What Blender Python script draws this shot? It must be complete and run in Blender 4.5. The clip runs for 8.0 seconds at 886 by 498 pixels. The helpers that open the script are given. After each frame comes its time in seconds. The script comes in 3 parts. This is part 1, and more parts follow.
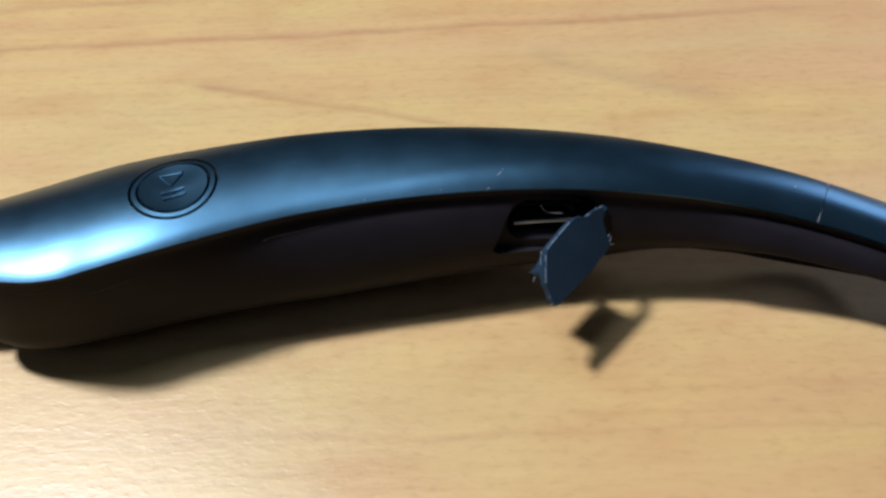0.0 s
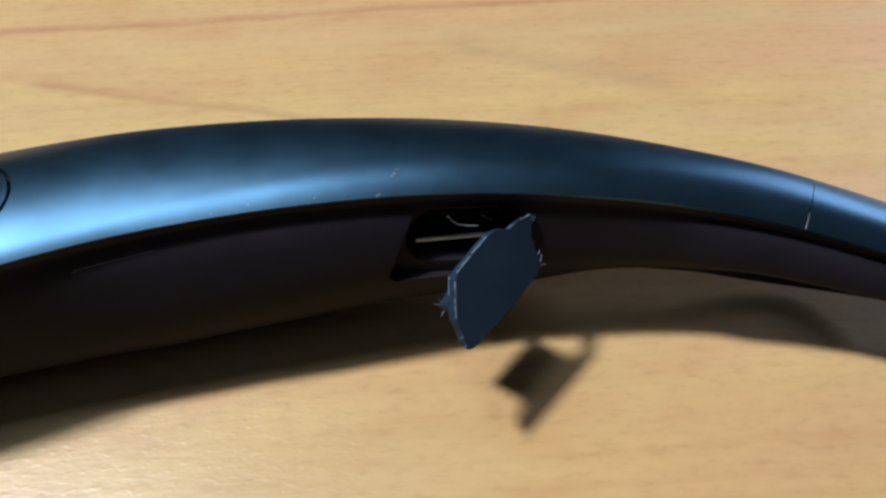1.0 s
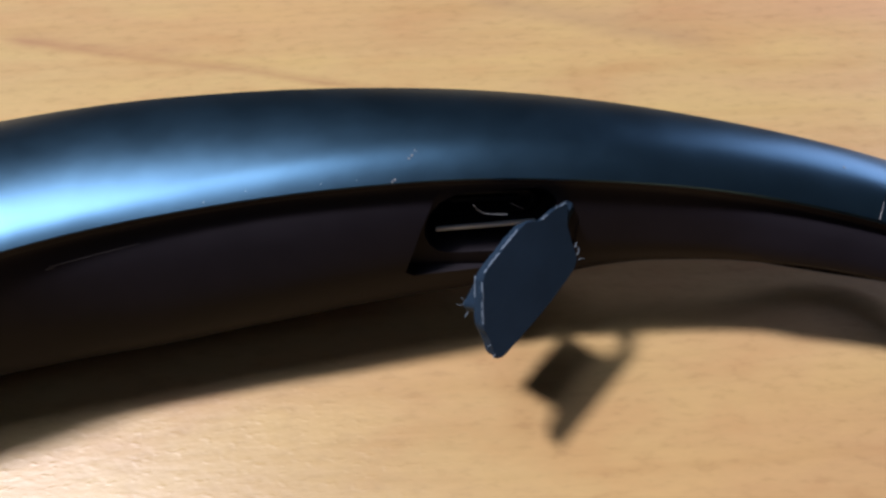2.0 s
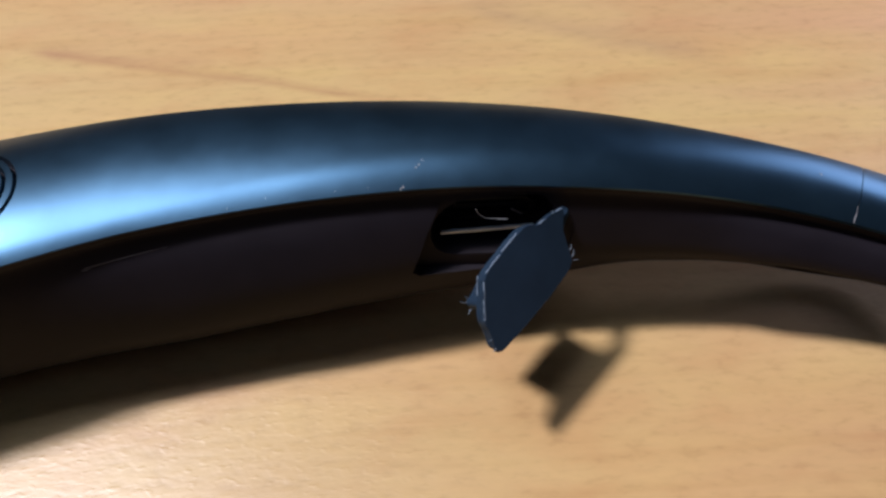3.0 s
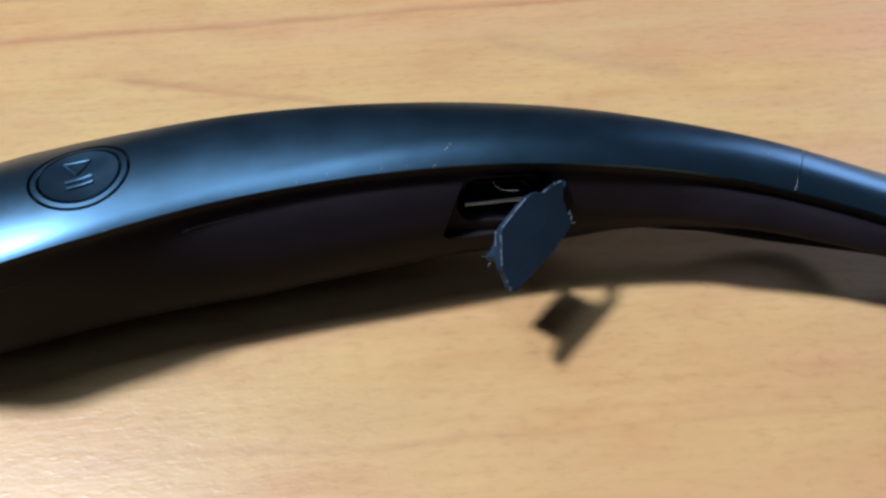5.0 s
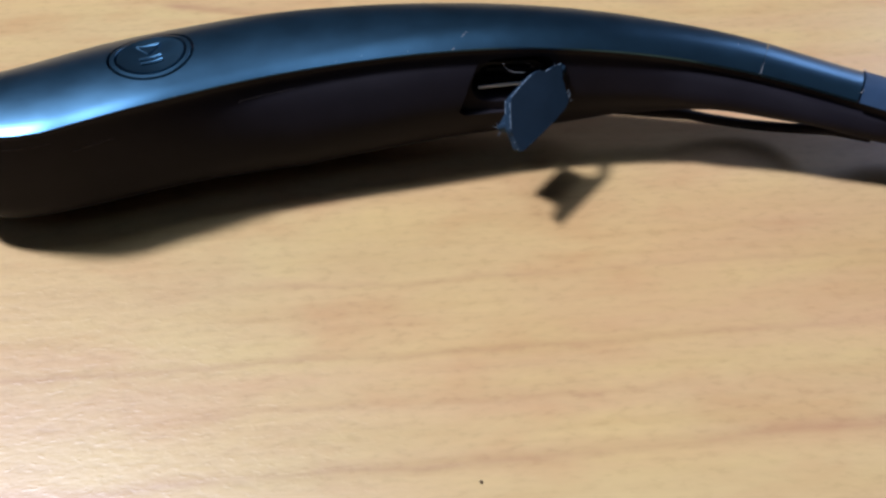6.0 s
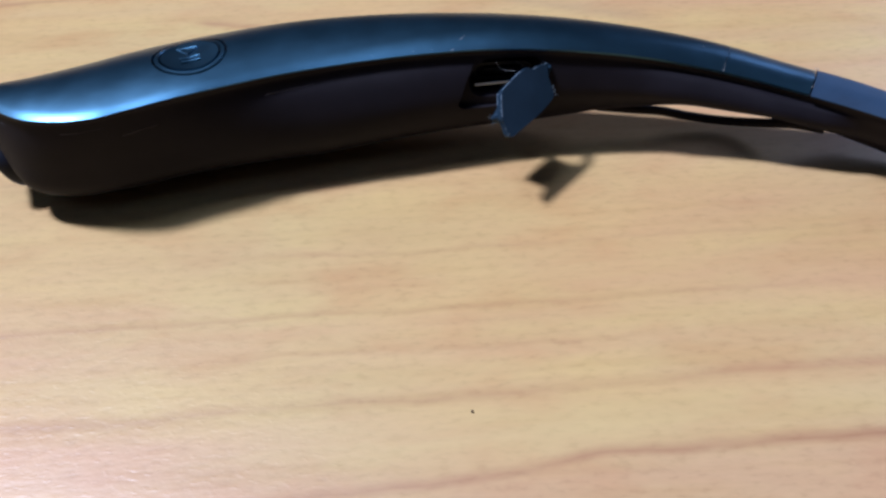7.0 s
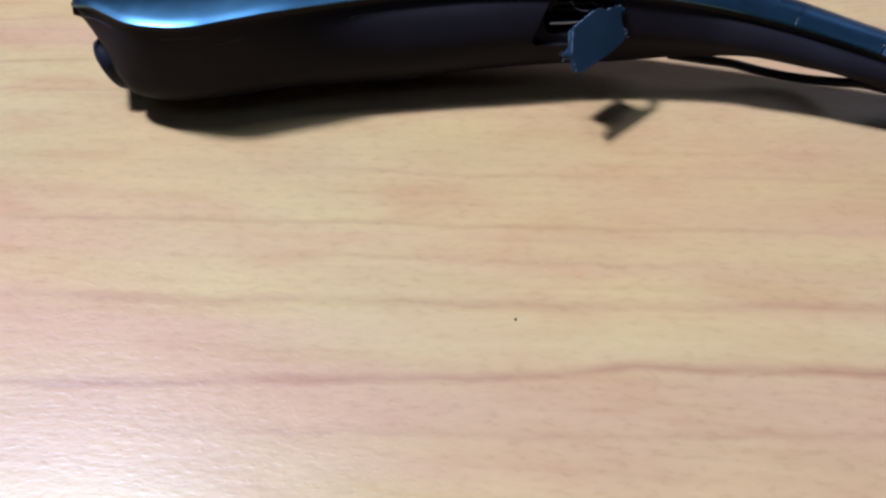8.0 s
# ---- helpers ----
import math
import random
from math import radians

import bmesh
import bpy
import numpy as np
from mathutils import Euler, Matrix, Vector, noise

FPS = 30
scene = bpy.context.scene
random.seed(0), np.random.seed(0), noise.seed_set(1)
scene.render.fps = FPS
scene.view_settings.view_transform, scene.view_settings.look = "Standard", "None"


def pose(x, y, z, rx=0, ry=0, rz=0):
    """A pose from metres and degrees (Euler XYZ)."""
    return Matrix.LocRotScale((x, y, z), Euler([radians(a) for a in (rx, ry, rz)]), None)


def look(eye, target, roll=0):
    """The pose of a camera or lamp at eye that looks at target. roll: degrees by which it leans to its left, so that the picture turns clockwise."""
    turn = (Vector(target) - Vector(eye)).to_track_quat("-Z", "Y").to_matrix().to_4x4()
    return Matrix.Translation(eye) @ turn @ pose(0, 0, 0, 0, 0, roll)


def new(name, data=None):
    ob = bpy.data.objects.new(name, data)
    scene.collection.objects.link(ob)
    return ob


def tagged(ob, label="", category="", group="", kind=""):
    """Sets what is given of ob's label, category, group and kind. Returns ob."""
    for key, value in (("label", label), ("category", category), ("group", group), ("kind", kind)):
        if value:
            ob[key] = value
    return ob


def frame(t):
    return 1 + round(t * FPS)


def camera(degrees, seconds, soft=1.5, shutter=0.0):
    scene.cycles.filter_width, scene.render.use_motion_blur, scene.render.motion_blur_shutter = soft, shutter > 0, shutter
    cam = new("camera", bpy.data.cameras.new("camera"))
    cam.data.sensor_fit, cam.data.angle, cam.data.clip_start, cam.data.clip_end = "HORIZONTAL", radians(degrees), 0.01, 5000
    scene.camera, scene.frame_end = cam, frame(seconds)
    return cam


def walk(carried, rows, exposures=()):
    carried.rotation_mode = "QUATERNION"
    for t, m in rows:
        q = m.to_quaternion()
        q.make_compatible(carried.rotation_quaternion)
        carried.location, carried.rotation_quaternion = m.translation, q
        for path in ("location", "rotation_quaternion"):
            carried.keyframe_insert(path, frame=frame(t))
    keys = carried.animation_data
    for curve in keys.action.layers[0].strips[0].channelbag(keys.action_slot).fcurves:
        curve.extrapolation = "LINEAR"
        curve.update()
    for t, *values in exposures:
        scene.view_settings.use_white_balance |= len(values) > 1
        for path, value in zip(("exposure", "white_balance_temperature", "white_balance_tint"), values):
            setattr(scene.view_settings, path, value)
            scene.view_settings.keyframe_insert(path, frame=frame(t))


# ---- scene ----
cam = camera(53.67, 8.0, soft=2.7)
PATH = [
    (0, (0.00286, 0.00001, 0.08811), (-0.00549, 0.12650, -0.06658), -3.80),
    (0.2, (0.00261, 0.00149, 0.08604), (-0.00465, 0.12709, -0.06941), -3.27),
    (0.3, (0.00225, 0.00171, 0.08410), (-0.00343, 0.12764, -0.07115), -2.62),
    (0.5, (0.00348, 0.00606, 0.08181), (-0.00049, 0.12982, -0.07525), -2.52),
    (0.7, (0.00554, 0.00676, 0.07819), (0.00253, 0.13919, -0.07162), -2.72),
    (0.8, (0.00655, 0.00805, 0.07614), (0.00426, 0.14127, -0.07295), -2.80),
    (1, (0.00769, 0.01527, 0.06883), (0.01185, 0.14658, -0.08190), -1.07),
    (1.1, (0.00754, 0.01860, 0.06757), (0.01327, 0.14763, -0.08504), -0.42),
    (1.2, (0.00738, 0.02110, 0.06701), (0.01304, 0.14892, -0.08665), -0.66),
    (1.5, (0.00584, 0.02407, 0.06558), (0.01009, 0.14595, -0.09293), -0.98),
    (1.7, (0.00619, 0.02457, 0.06373), (0.00962, 0.14560, -0.09546), -1.06),
    (2.8, (0.00689, 0.02204, 0.06908), (0.00728, 0.14090, -0.09177), -2.21),
    (3, (0.00663, 0.02131, 0.06905), (0.00771, 0.14181, -0.09057), -1.97),
    (3.5, (0.00588, 0.01745, 0.07240), (0.00631, 0.13980, -0.08580), -2.28),
    (3.8, (0.00583, 0.01393, 0.07436), (0.00492, 0.14040, -0.08054), -2.57),
    (4, (0.00466, 0.01241, 0.07533), (0.00541, 0.13967, -0.07896), -2.34),
    (4.2, (0.00433, 0.01105, 0.07695), (0.00568, 0.13885, -0.07689), -2.40),
    (5.3, (0.00355, -0.00178, 0.07751), (0.00418, 0.13038, -0.07259), -2.93),
    (5.5, (0.00227, -0.00603, 0.07793), (0.00430, 0.12638, -0.07195), -2.59),
    (5.8, (0.00170, -0.01534, 0.07649), (0.00306, 0.11936, -0.07133), -2.45),
    (6, (0.00072, -0.01959, 0.07760), (0.00235, 0.11405, -0.07118), -2.25),
    (6.2, (0.00083, -0.02393, 0.07705), (0.00080, 0.11214, -0.06950), -2.72),
    (6.5, (0.00059, -0.02759, 0.08068), (0.00025, 0.11083, -0.06369), -2.61),
    (6.8, (0.00166, -0.03198, 0.08110), (0.00051, 0.10915, -0.06060), -3.00),
    (7, (0.00219, -0.03570, 0.08135), (0.00089, 0.10551, -0.06028), -3.01),
    (7.3, (0.00262, -0.04064, 0.08214), (0.00029, 0.10012, -0.05990), -3.30),
    (7.5, (0.00290, -0.04215, 0.08331), (-0.00153, 0.09745, -0.05984), -3.38),
    (7.7, (0.00115, -0.04183, 0.08316), (-0.00492, 0.09705, -0.06063), -2.51),
    (8, (0.00461, -0.04569, 0.08022), (-0.01378, 0.09172, -0.06394), -3.04),
]
walk(cam, [(t, look(eye, target, roll)) for t, eye, target, roll in PATH],
     [(0.0, 0.0, 5760, 11), (1.0, -0.05, 5840, 13), (1.5, -0.11, 6080, 22), (4.0, -0.07, 5960, 23), (5.5, 0.01, 5520, 17), (6.5, 0.04, 5240, 19), (8.0, 0.06, 4910, 19)])

# ---- light ----
world = bpy.data.worlds.new("room_air")
scene.world = world
world.use_nodes = True
world.node_tree.nodes["Background"].inputs[0].default_value = (0.9, 0.95, 1.0, 1)
world.node_tree.nodes["Background"].inputs[1].default_value = 0.05

LAMP_WAY = Vector((-0.50, 0.29, 1.0)).normalized()
lamp = bpy.data.lights.new("ceiling_lamp_light", "AREA")
lamp.shape, lamp.size, lamp.energy, lamp.color = "DISK", 0.22, 7.4, (1.0, 0.955, 0.90)
lamp.spread = radians(90)
lamp_ob = new("ceiling_lamp_light", lamp)
lamp_ob.matrix_world = look(LAMP_WAY * 1.70, (0, 0.06, 0))

# a weaker, soft fill light, added unseen above the viewer's side
fill = bpy.data.lights.new("viewer_side_fill", "AREA")
fill.shape, fill.size, fill.energy, fill.color = "DISK", 0.95, 0.215, (0.52, 0.75, 1.0)
fill.spread = radians(90)
fill_ob = new("viewer_side_fill", fill)
fill_ob.matrix_world = look(Vector((-0.40, -0.42, 0.85)).normalized() * 1.7, (0, 0.06, 0))

# a wide, faint fill light, added unseen to raise the blue shell's sheen
sheen_fill = bpy.data.lights.new("sheen_fill_light", "AREA")
sheen_fill.shape, sheen_fill.size, sheen_fill.energy, sheen_fill.color = "DISK", 0.45, 0.74, (0.86, 0.95, 1.0)
sheen_fill.spread = radians(90)
sheen_fill_ob = new("sheen_fill_light", sheen_fill)
sheen_fill_ob.matrix_world = look(Vector((-0.225, 0.22, 0.95)).normalized() * 1.7, (0, 0.06, 0))

# daylight from a wide window behind the headset
window_light = bpy.data.lights.new("window_light", "AREA")
window_light.shape, window_light.size, window_light.size_y = "RECTANGLE", 1.7, 0.9
window_light.energy, window_light.color = 4.6, (0.82, 0.88, 1.0)
window_light.spread = radians(75)
window_ob = new("window_light", window_light)
window_ob.matrix_world = look((1.84, 1.30, 0.88), (0, 0, 0.25))


# ---- materials ----
def shader(name):
    m = bpy.data.materials.new(name)
    m.use_nodes = True
    nt = m.node_tree
    return m, nt, nt.nodes["Principled BSDF"]


def node(nt, kind, **values):
    n = nt.nodes.new(kind)
    for key, value in values.items():
        n.inputs[key].default_value = value
    return n


def ramp(nt, source, stops):
    r = nt.nodes.new("ShaderNodeValToRGB")
    while len(r.color_ramp.elements) < len(stops):
        r.color_ramp.elements.new(0.5)
    for e, (p, c) in zip(r.color_ramp.elements, stops):
        e.position, e.color = p, (*c, 1) if len(c) == 3 else c
    nt.links.new(source, r.inputs[0])
    return r.outputs[0]


def mix(nt, a, b, factor, mode="MIX"):
    n = nt.nodes.new("ShaderNodeMix")
    n.data_type, n.blend_type = "RGBA", mode
    for socket, value in ((n.inputs[0], factor), (n.inputs[6], a), (n.inputs[7], b)):
        if isinstance(value, bpy.types.NodeSocket):
            nt.links.new(value, socket)
        elif isinstance(value, (int, float)):
            socket.default_value = value
        else:
            socket.default_value = (*value, 1)
    return n.outputs[2]


def scaled(nt, sx, sy, sz, turn=0.0):
    tc = nt.nodes.new("ShaderNodeTexCoord")
    mp = nt.nodes.new("ShaderNodeMapping")
    mp.inputs["Scale"].default_value = (sx, sy, sz)
    mp.inputs["Rotation"].default_value = (0, 0, radians(turn))
    nt.links.new(tc.outputs["Object"], mp.inputs["Vector"])
    return mp.outputs["Vector"]


def noisy(nt, vector, scale, detail=4.0, rough=0.55, warp=0.0):
    n = node(nt, "ShaderNodeTexNoise", Scale=scale, Detail=detail, Roughness=rough, Distortion=warp)
    nt.links.new(vector, n.inputs["Vector"])
    return n.outputs["Fac"]


def bumped(nt, bsdf, height, strength, distance):
    b = node(nt, "ShaderNodeBump", Strength=strength, Distance=distance)
    nt.links.new(height, b.inputs["Height"])
    nt.links.new(b.outputs["Normal"], bsdf.inputs["Normal"])


def vein(nt, base, y0, slope, bend, width, colour, strength, x0, x1, hump=0.0, hump_x=0.0):
    """One long grain line of the veneer, wandering about y0 + slope * x, between x0 and x1, with a knot's hump at hump_x."""
    xyz = nt.nodes.new("ShaderNodeSeparateXYZ")
    tc = nt.nodes.new("ShaderNodeTexCoord")
    nt.links.new(tc.outputs["Object"], xyz.inputs[0])

    def calc(op, a, b):
        n = nt.nodes.new("ShaderNodeMath")
        n.operation = op
        for socket, value in zip(n.inputs, (a, b)):
            if isinstance(value, bpy.types.NodeSocket):
                nt.links.new(value, socket)
            else:
                socket.default_value = value
        return n.outputs[0]

    wander = calc("MULTIPLY", calc("SUBTRACT", noisy(nt, scaled(nt, 45, 12, 12), 1.0, 3.0, 0.6), 0.5), bend)
    line = calc("ADD", calc("ADD", calc("MULTIPLY", xyz.outputs[0], slope), y0), wander)
    if hump:
        away = calc("DIVIDE", calc("SUBTRACT", xyz.outputs[0], hump_x), 0.008)
        line = calc("ADD", line, calc("DIVIDE", hump, calc("ADD", calc("MULTIPLY", away, away), 1.0)))
    off = calc("DIVIDE", calc("SUBTRACT", xyz.outputs[1], line), width)
    shape = ramp(nt, calc("ADD", calc("MULTIPLY", off, 0.5), 0.5), [(0.0, (0, 0, 0)), (0.42, (1, 1, 1)), (0.52, (0.75, 0.75, 0.75)), (1.0, (0, 0, 0))])
    patch = ramp(nt, noisy(nt, scaled(nt, 70, 300, 300), 1.0, 3.0, 0.6), [(0.3, (0.35, 0.35, 0.35)), (0.65, (1, 1, 1))])
    ends = ramp(nt, calc("DIVIDE", calc("SUBTRACT", xyz.outputs[0], x0), x1 - x0), [(0.0, (0, 0, 0)), (0.12, (1, 1, 1)), (0.85, (1, 1, 1)), (1.0, (0, 0, 0))])
    fac = calc("MULTIPLY", calc("MULTIPLY", calc("MULTIPLY", shape, patch), ends), strength)
    return mix(nt, base, colour, fac)


def wood_material():
    m, nt, bsdf = shader("varnished_wood")
    broad = noisy(nt, scaled(nt, 4, 30, 30, -4.5), 1.0, 4.0, 0.5, 0.5)
    base = ramp(nt, broad, [(0.30, (0.58, 0.355, 0.185)), (0.42, (0.58, 0.38, 0.20)), (0.54, (0.60, 0.44, 0.19)), (0.63, (0.58, 0.41, 0.195)), (0.73, (0.58, 0.36, 0.190))])
    tint = noisy(nt, scaled(nt, 14, 22, 22, -4.5), 1.0, 2.0, 0.5)
    base = mix(nt, base, ramp(nt, tint, [(0.38, (1.0, 1.0, 1.0)), (0.62, (1.04, 0.945, 0.91))]), 0.9, "MULTIPLY")
    clouds = noisy(nt, scaled(nt, 60, 140, 140, -4.5), 1.0, 4.0, 0.6, 0.4)
    base = mix(nt, base, ramp(nt, clouds, [(0.30, (0.95, 0.86, 0.84)), (0.5, (1.0, 0.99, 0.98)), (0.70, (1.04, 1.06, 1.00))]), 0.9, "MULTIPLY")
    streak = noisy(nt, scaled(nt, 26, 420, 420, -4.5), 1.0, 3.0, 0.6, 0.3)
    base = mix(nt, base, ramp(nt, streak, [(0.34, (0.86, 0.80, 0.74)), (0.5, (1.0, 1.0, 1.0)), (0.66, (1.05, 1.05, 1.03))]), 0.30, "MULTIPLY")
    pores = noisy(nt, scaled(nt, 480, 1150, 1150, -4.5), 1.0, 2.0, 0.6)
    base = mix(nt, base, ramp(nt, pores, [(0.30, (0.80, 0.76, 0.72)), (0.45, (1, 1, 1)), (0.64, (1.08, 1.08, 1.08))]), 0.42, "MULTIPLY")
    dashes = noisy(nt, scaled(nt, 130, 1700, 1700, -4.5), 1.0, 2.0, 0.55)
    base = mix(nt, base, ramp(nt, dashes, [(0.30, (0.84, 0.79, 0.75)), (0.44, (1, 1, 1)), (0.68, (1.10, 1.10, 1.09))]), 0.10, "MULTIPLY")
    brown = (0.36, 0.165, 0.085)
    amber, rust = (0.66, 0.50, 0.22), (0.60, 0.34, 0.17)
    for row in (
        (0.0112, 0.082, 0.0022, 0.0011, brown, 0.72, -0.10, 0.10, 0.0016, 0.018),
        (0.0222, 0.045, 0.003, 0.0012, brown, 0.40, -0.07, 0.10), (0.0210, 0.045, 0.003, 0.0022, rust, 0.35, 0.0, 0.10),
        (0.0353, 0.030, 0.0025, 0.0007, brown, 0.40, -0.09, 0.06), (0.0042, 0.060, 0.004, 0.0009, brown, 0.30, -0.05, 0.08),
        (0.0170, 0.06, 0.004, 0.0040, amber, 0.55, -0.03, 0.10), (0.0290, 0.04, 0.005, 0.0006, brown, 0.22, -0.03, 0.03),
        (0.0455, 0.03, 0.005, 0.0007, brown, 0.24, -0.03, 0.08), (0.0665, 0.06, 0.003, 0.0007, brown, 0.45, -0.12, -0.05),
        (0.0765, 0.09, 0.003, 0.0008, brown, 0.45, -0.13, -0.06), (0.0900, 0.09, 0.003, 0.0008, brown, 0.40, -0.14, -0.07),
        (0.1192, 0.045, 0.003, 0.0012, brown, 0.60, -0.12, 0.07), (0.1128, 0.02, 0.006, 0.0030, (0.62, 0.46, 0.22), 0.5, -0.1, 0.1),
        (0.0957, -0.25, 0.002, 0.0011, brown, 0.45, -0.045, 0.004), (0.1010, -0.12, 0.003, 0.0028, (0.42, 0.22, 0.12), 0.45, -0.042, -0.018),
        (0.1165, -0.40, 0.006, 0.0034, (0.40, 0.26, 0.15), 0.45, 0.010, 0.042), (0.1310, 0.05, 0.005, 0.0015, brown, 0.45, -0.10, 0.10),
        (0.0430, -0.05, 0.010, 0.0110, rust, 0.45, 0.005, 0.14), (0.1210, 0.02, 0.008, 0.0080, rust, 0.40, 0.03, 0.16),
    ):
        base = vein(nt, base, *row)
    nt.links.new(base, bsdf.inputs["Base Color"])
    r = nt.nodes.new("ShaderNodeMapRange")
    r.inputs["To Min"].default_value, r.inputs["To Max"].default_value = 0.30, 0.42
    nt.links.new(streak, r.inputs["Value"])
    nt.links.new(r.outputs[0], bsdf.inputs["Roughness"])
    # sparse open pores and varnish pimples that catch the lamp
    nibs = ramp(nt, noisy(nt, scaled(nt, 900, 1900, 1900, -4.5), 1.0, 1.0, 0.5), [(0.58, (0, 0, 0)), (0.72, (1, 1, 1))])
    bumped(nt, bsdf, mix(nt, pores, nibs, 0.22), 0.26, 0.00014)
    return m


def plastic(name, colour, rough, metal=0.0, grain=0.04, bump=0.05, gloss=0.5):
    m, nt, bsdf = shader(name)
    v = scaled(nt, 1, 1, 1)
    blotch = noisy(nt, v, 220.0, 5.0, 0.6)
    fine = noisy(nt, v, 6000.0, 2.0, 0.5)
    dark = tuple(c * (1 - 3 * grain) for c in colour)
    light = tuple(c * (1 + 3 * grain) for c in colour)
    nt.links.new(ramp(nt, blotch, [(0.35, dark), (0.65, light)]), bsdf.inputs["Base Color"])
    r = nt.nodes.new("ShaderNodeMapRange")
    r.inputs["To Min"].default_value, r.inputs["To Max"].default_value = rough - 0.04, rough + 0.05
    nt.links.new(blotch, r.inputs["Value"])
    nt.links.new(r.outputs[0], bsdf.inputs["Roughness"])
    bsdf.inputs["Metallic"].default_value = metal
    bsdf.inputs["Specular IOR Level"].default_value = gloss
    bumped(nt, bsdf, fine, bump, 0.00005)
    return m


def painted(name, colour):
    m, nt, bsdf = shader(name)
    n = noisy(nt, scaled(nt, 1, 1, 1), 3.0)
    nt.links.new(ramp(nt, n, [(0.3, tuple(c * 0.94 for c in colour)), (0.7, colour)]), bsdf.inputs["Base Color"])
    bsdf.inputs["Roughness"].default_value = 0.8
    return m


WOOD = wood_material()
BLUE = plastic("blue_satin_paint", (0.058, 0.132, 0.212), 0.315, 0.96, grain=0.02, bump=0.02)
NECK_BLUE = plastic("blue_matte_rubber", (0.017, 0.043, 0.092), 0.6, gloss=0.3)
RUBBER = plastic("blue_flap_rubber", (0.017, 0.037, 0.066), 0.6, gloss=0.15)
BLACK = plastic("black_satin_plastic", (0.0112, 0.0094, 0.0138), 0.6, gloss=0.18)
GLOSS = plastic("black_gloss_plastic", (0.007, 0.008, 0.012), 0.38, gloss=0.15)
TIP_RUBBER = plastic("dark_tip_rubber", (0.012, 0.015, 0.027), 0.55, gloss=0.2)
BURR_AND_GLINT = plastic("torn_rubber_and_edge_glint", (0.19, 0.26, 0.34), 0.6, gloss=0.4)
LIP_GLINT = plastic("steel_lip_glint", (0.82, 0.86, 0.88), 0.45, 0.1)
DUST = plastic("pale_dust", (0.42, 0.44, 0.47), 0.8)
SCRATCH_GLINT = plastic("ridge_glint_and_scratch", (0.10, 0.095, 0.10), 0.5)
SCUFF = plastic("grey_scuff", (0.06, 0.055, 0.055), 0.7)
CRUMB = plastic("dark_crumb", (0.03, 0.015, 0.01), 0.8)
WALL = painted("grey_wall_paint", (0.30, 0.30, 0.31))
FLOOR = painted("grey_floor_covering", (0.20, 0.19, 0.18))


# ---- mesh helpers ----
def mesh_of(name, bm, material, smooth=True):
    bmesh.ops.recalc_face_normals(bm, faces=bm.faces)
    me = bpy.data.meshes.new(name)
    bm.to_mesh(me)
    bm.free()
    me.materials.append(material)
    for p in me.polygons:
        p.use_smooth = smooth
    if smooth:
        me.set_sharp_from_angle(angle=radians(40))
    return me


def part(name, bm, material, parent=None, label="", smooth=True):
    ob = new(name, mesh_of(name, bm, material, smooth))
    ob.parent = parent
    if label:
        tagged(ob, label)
    return ob


def box_bm(lo, hi, bevel=0.0):
    bm = bmesh.new()
    bmesh.ops.create_cube(bm, size=1)
    lo, hi = Vector(lo), Vector(hi)
    bmesh.ops.scale(bm, vec=hi - lo, verts=bm.verts)
    bmesh.ops.translate(bm, vec=(lo + hi) / 2, verts=bm.verts)
    if bevel:
        bmesh.ops.bevel(bm, geom=list(bm.edges), offset=bevel, segments=2, affect="EDGES", profile=0.5)
    return bm


def loft_bm(rings, closed=True, cap=True):
    """Joins rings of equally many points by quads."""
    bm = bmesh.new()
    rows = [[bm.verts.new(p) for p in ring] for ring in rings]
    n = len(rows[0])
    for a, b in zip(rows, rows[1:]):
        for i in range(n if closed else n - 1):
            j = (i + 1) % n
            bm.faces.new((a[i], a[j], b[j], b[i]))
    if cap and closed:
        bm.faces.new(rows[0])
        bm.faces.new(rows[-1])
    return bm


def tube_bm(points, radius, sides=10, taper=1.0):
    rings = []
    points = [Vector(p) for p in points]
    for i, p in enumerate(points):
        way = (points[min(i + 1, len(points) - 1)] - points[max(i - 1, 0)]).normalized()
        side = way.cross(Vector((0, 0, 1)))
        side = side.normalized() if side.length > 1e-4 else Vector((1, 0, 0))
        up = side.cross(way)
        r = radius * (1 + (taper - 1) * i / (len(points) - 1))
        rings.append([p + r * (math.cos(a) * side + math.sin(a) * up) for a in (2 * math.pi * k / sides for k in range(sides))])
    return loft_bm(rings)


def curve_through(table, x):
    """Smooth value at x of a table of (x, value, ...) rows, by Catmull-Rom."""
    xs = [r[0] for r in table]
    x = min(max(x, xs[0]), xs[-1])
    i = min(max(np.searchsorted(xs, x) - 1, 0), len(xs) - 2)
    p1, p2 = np.array(table[i][1:]), np.array(table[i + 1][1:])
    h = xs[i + 1] - xs[i]
    m1 = (p2 - np.array(table[i - 1][1:])) / (xs[i + 1] - xs[i - 1]) if i > 0 else (p2 - p1) / h
    m2 = (np.array(table[i + 2][1:]) - p1) / (xs[i + 2] - xs[i]) if i + 2 < len(xs) else (p2 - p1) / h
    u = (x - xs[i]) / h
    return (2 * u**3 - 3 * u**2 + 1) * p1 + (u**3 - 2 * u**2 + u) * h * m1 + (3 * u**2 - 2 * u**3) * p2 + (u**3 - u**2) * h * m2


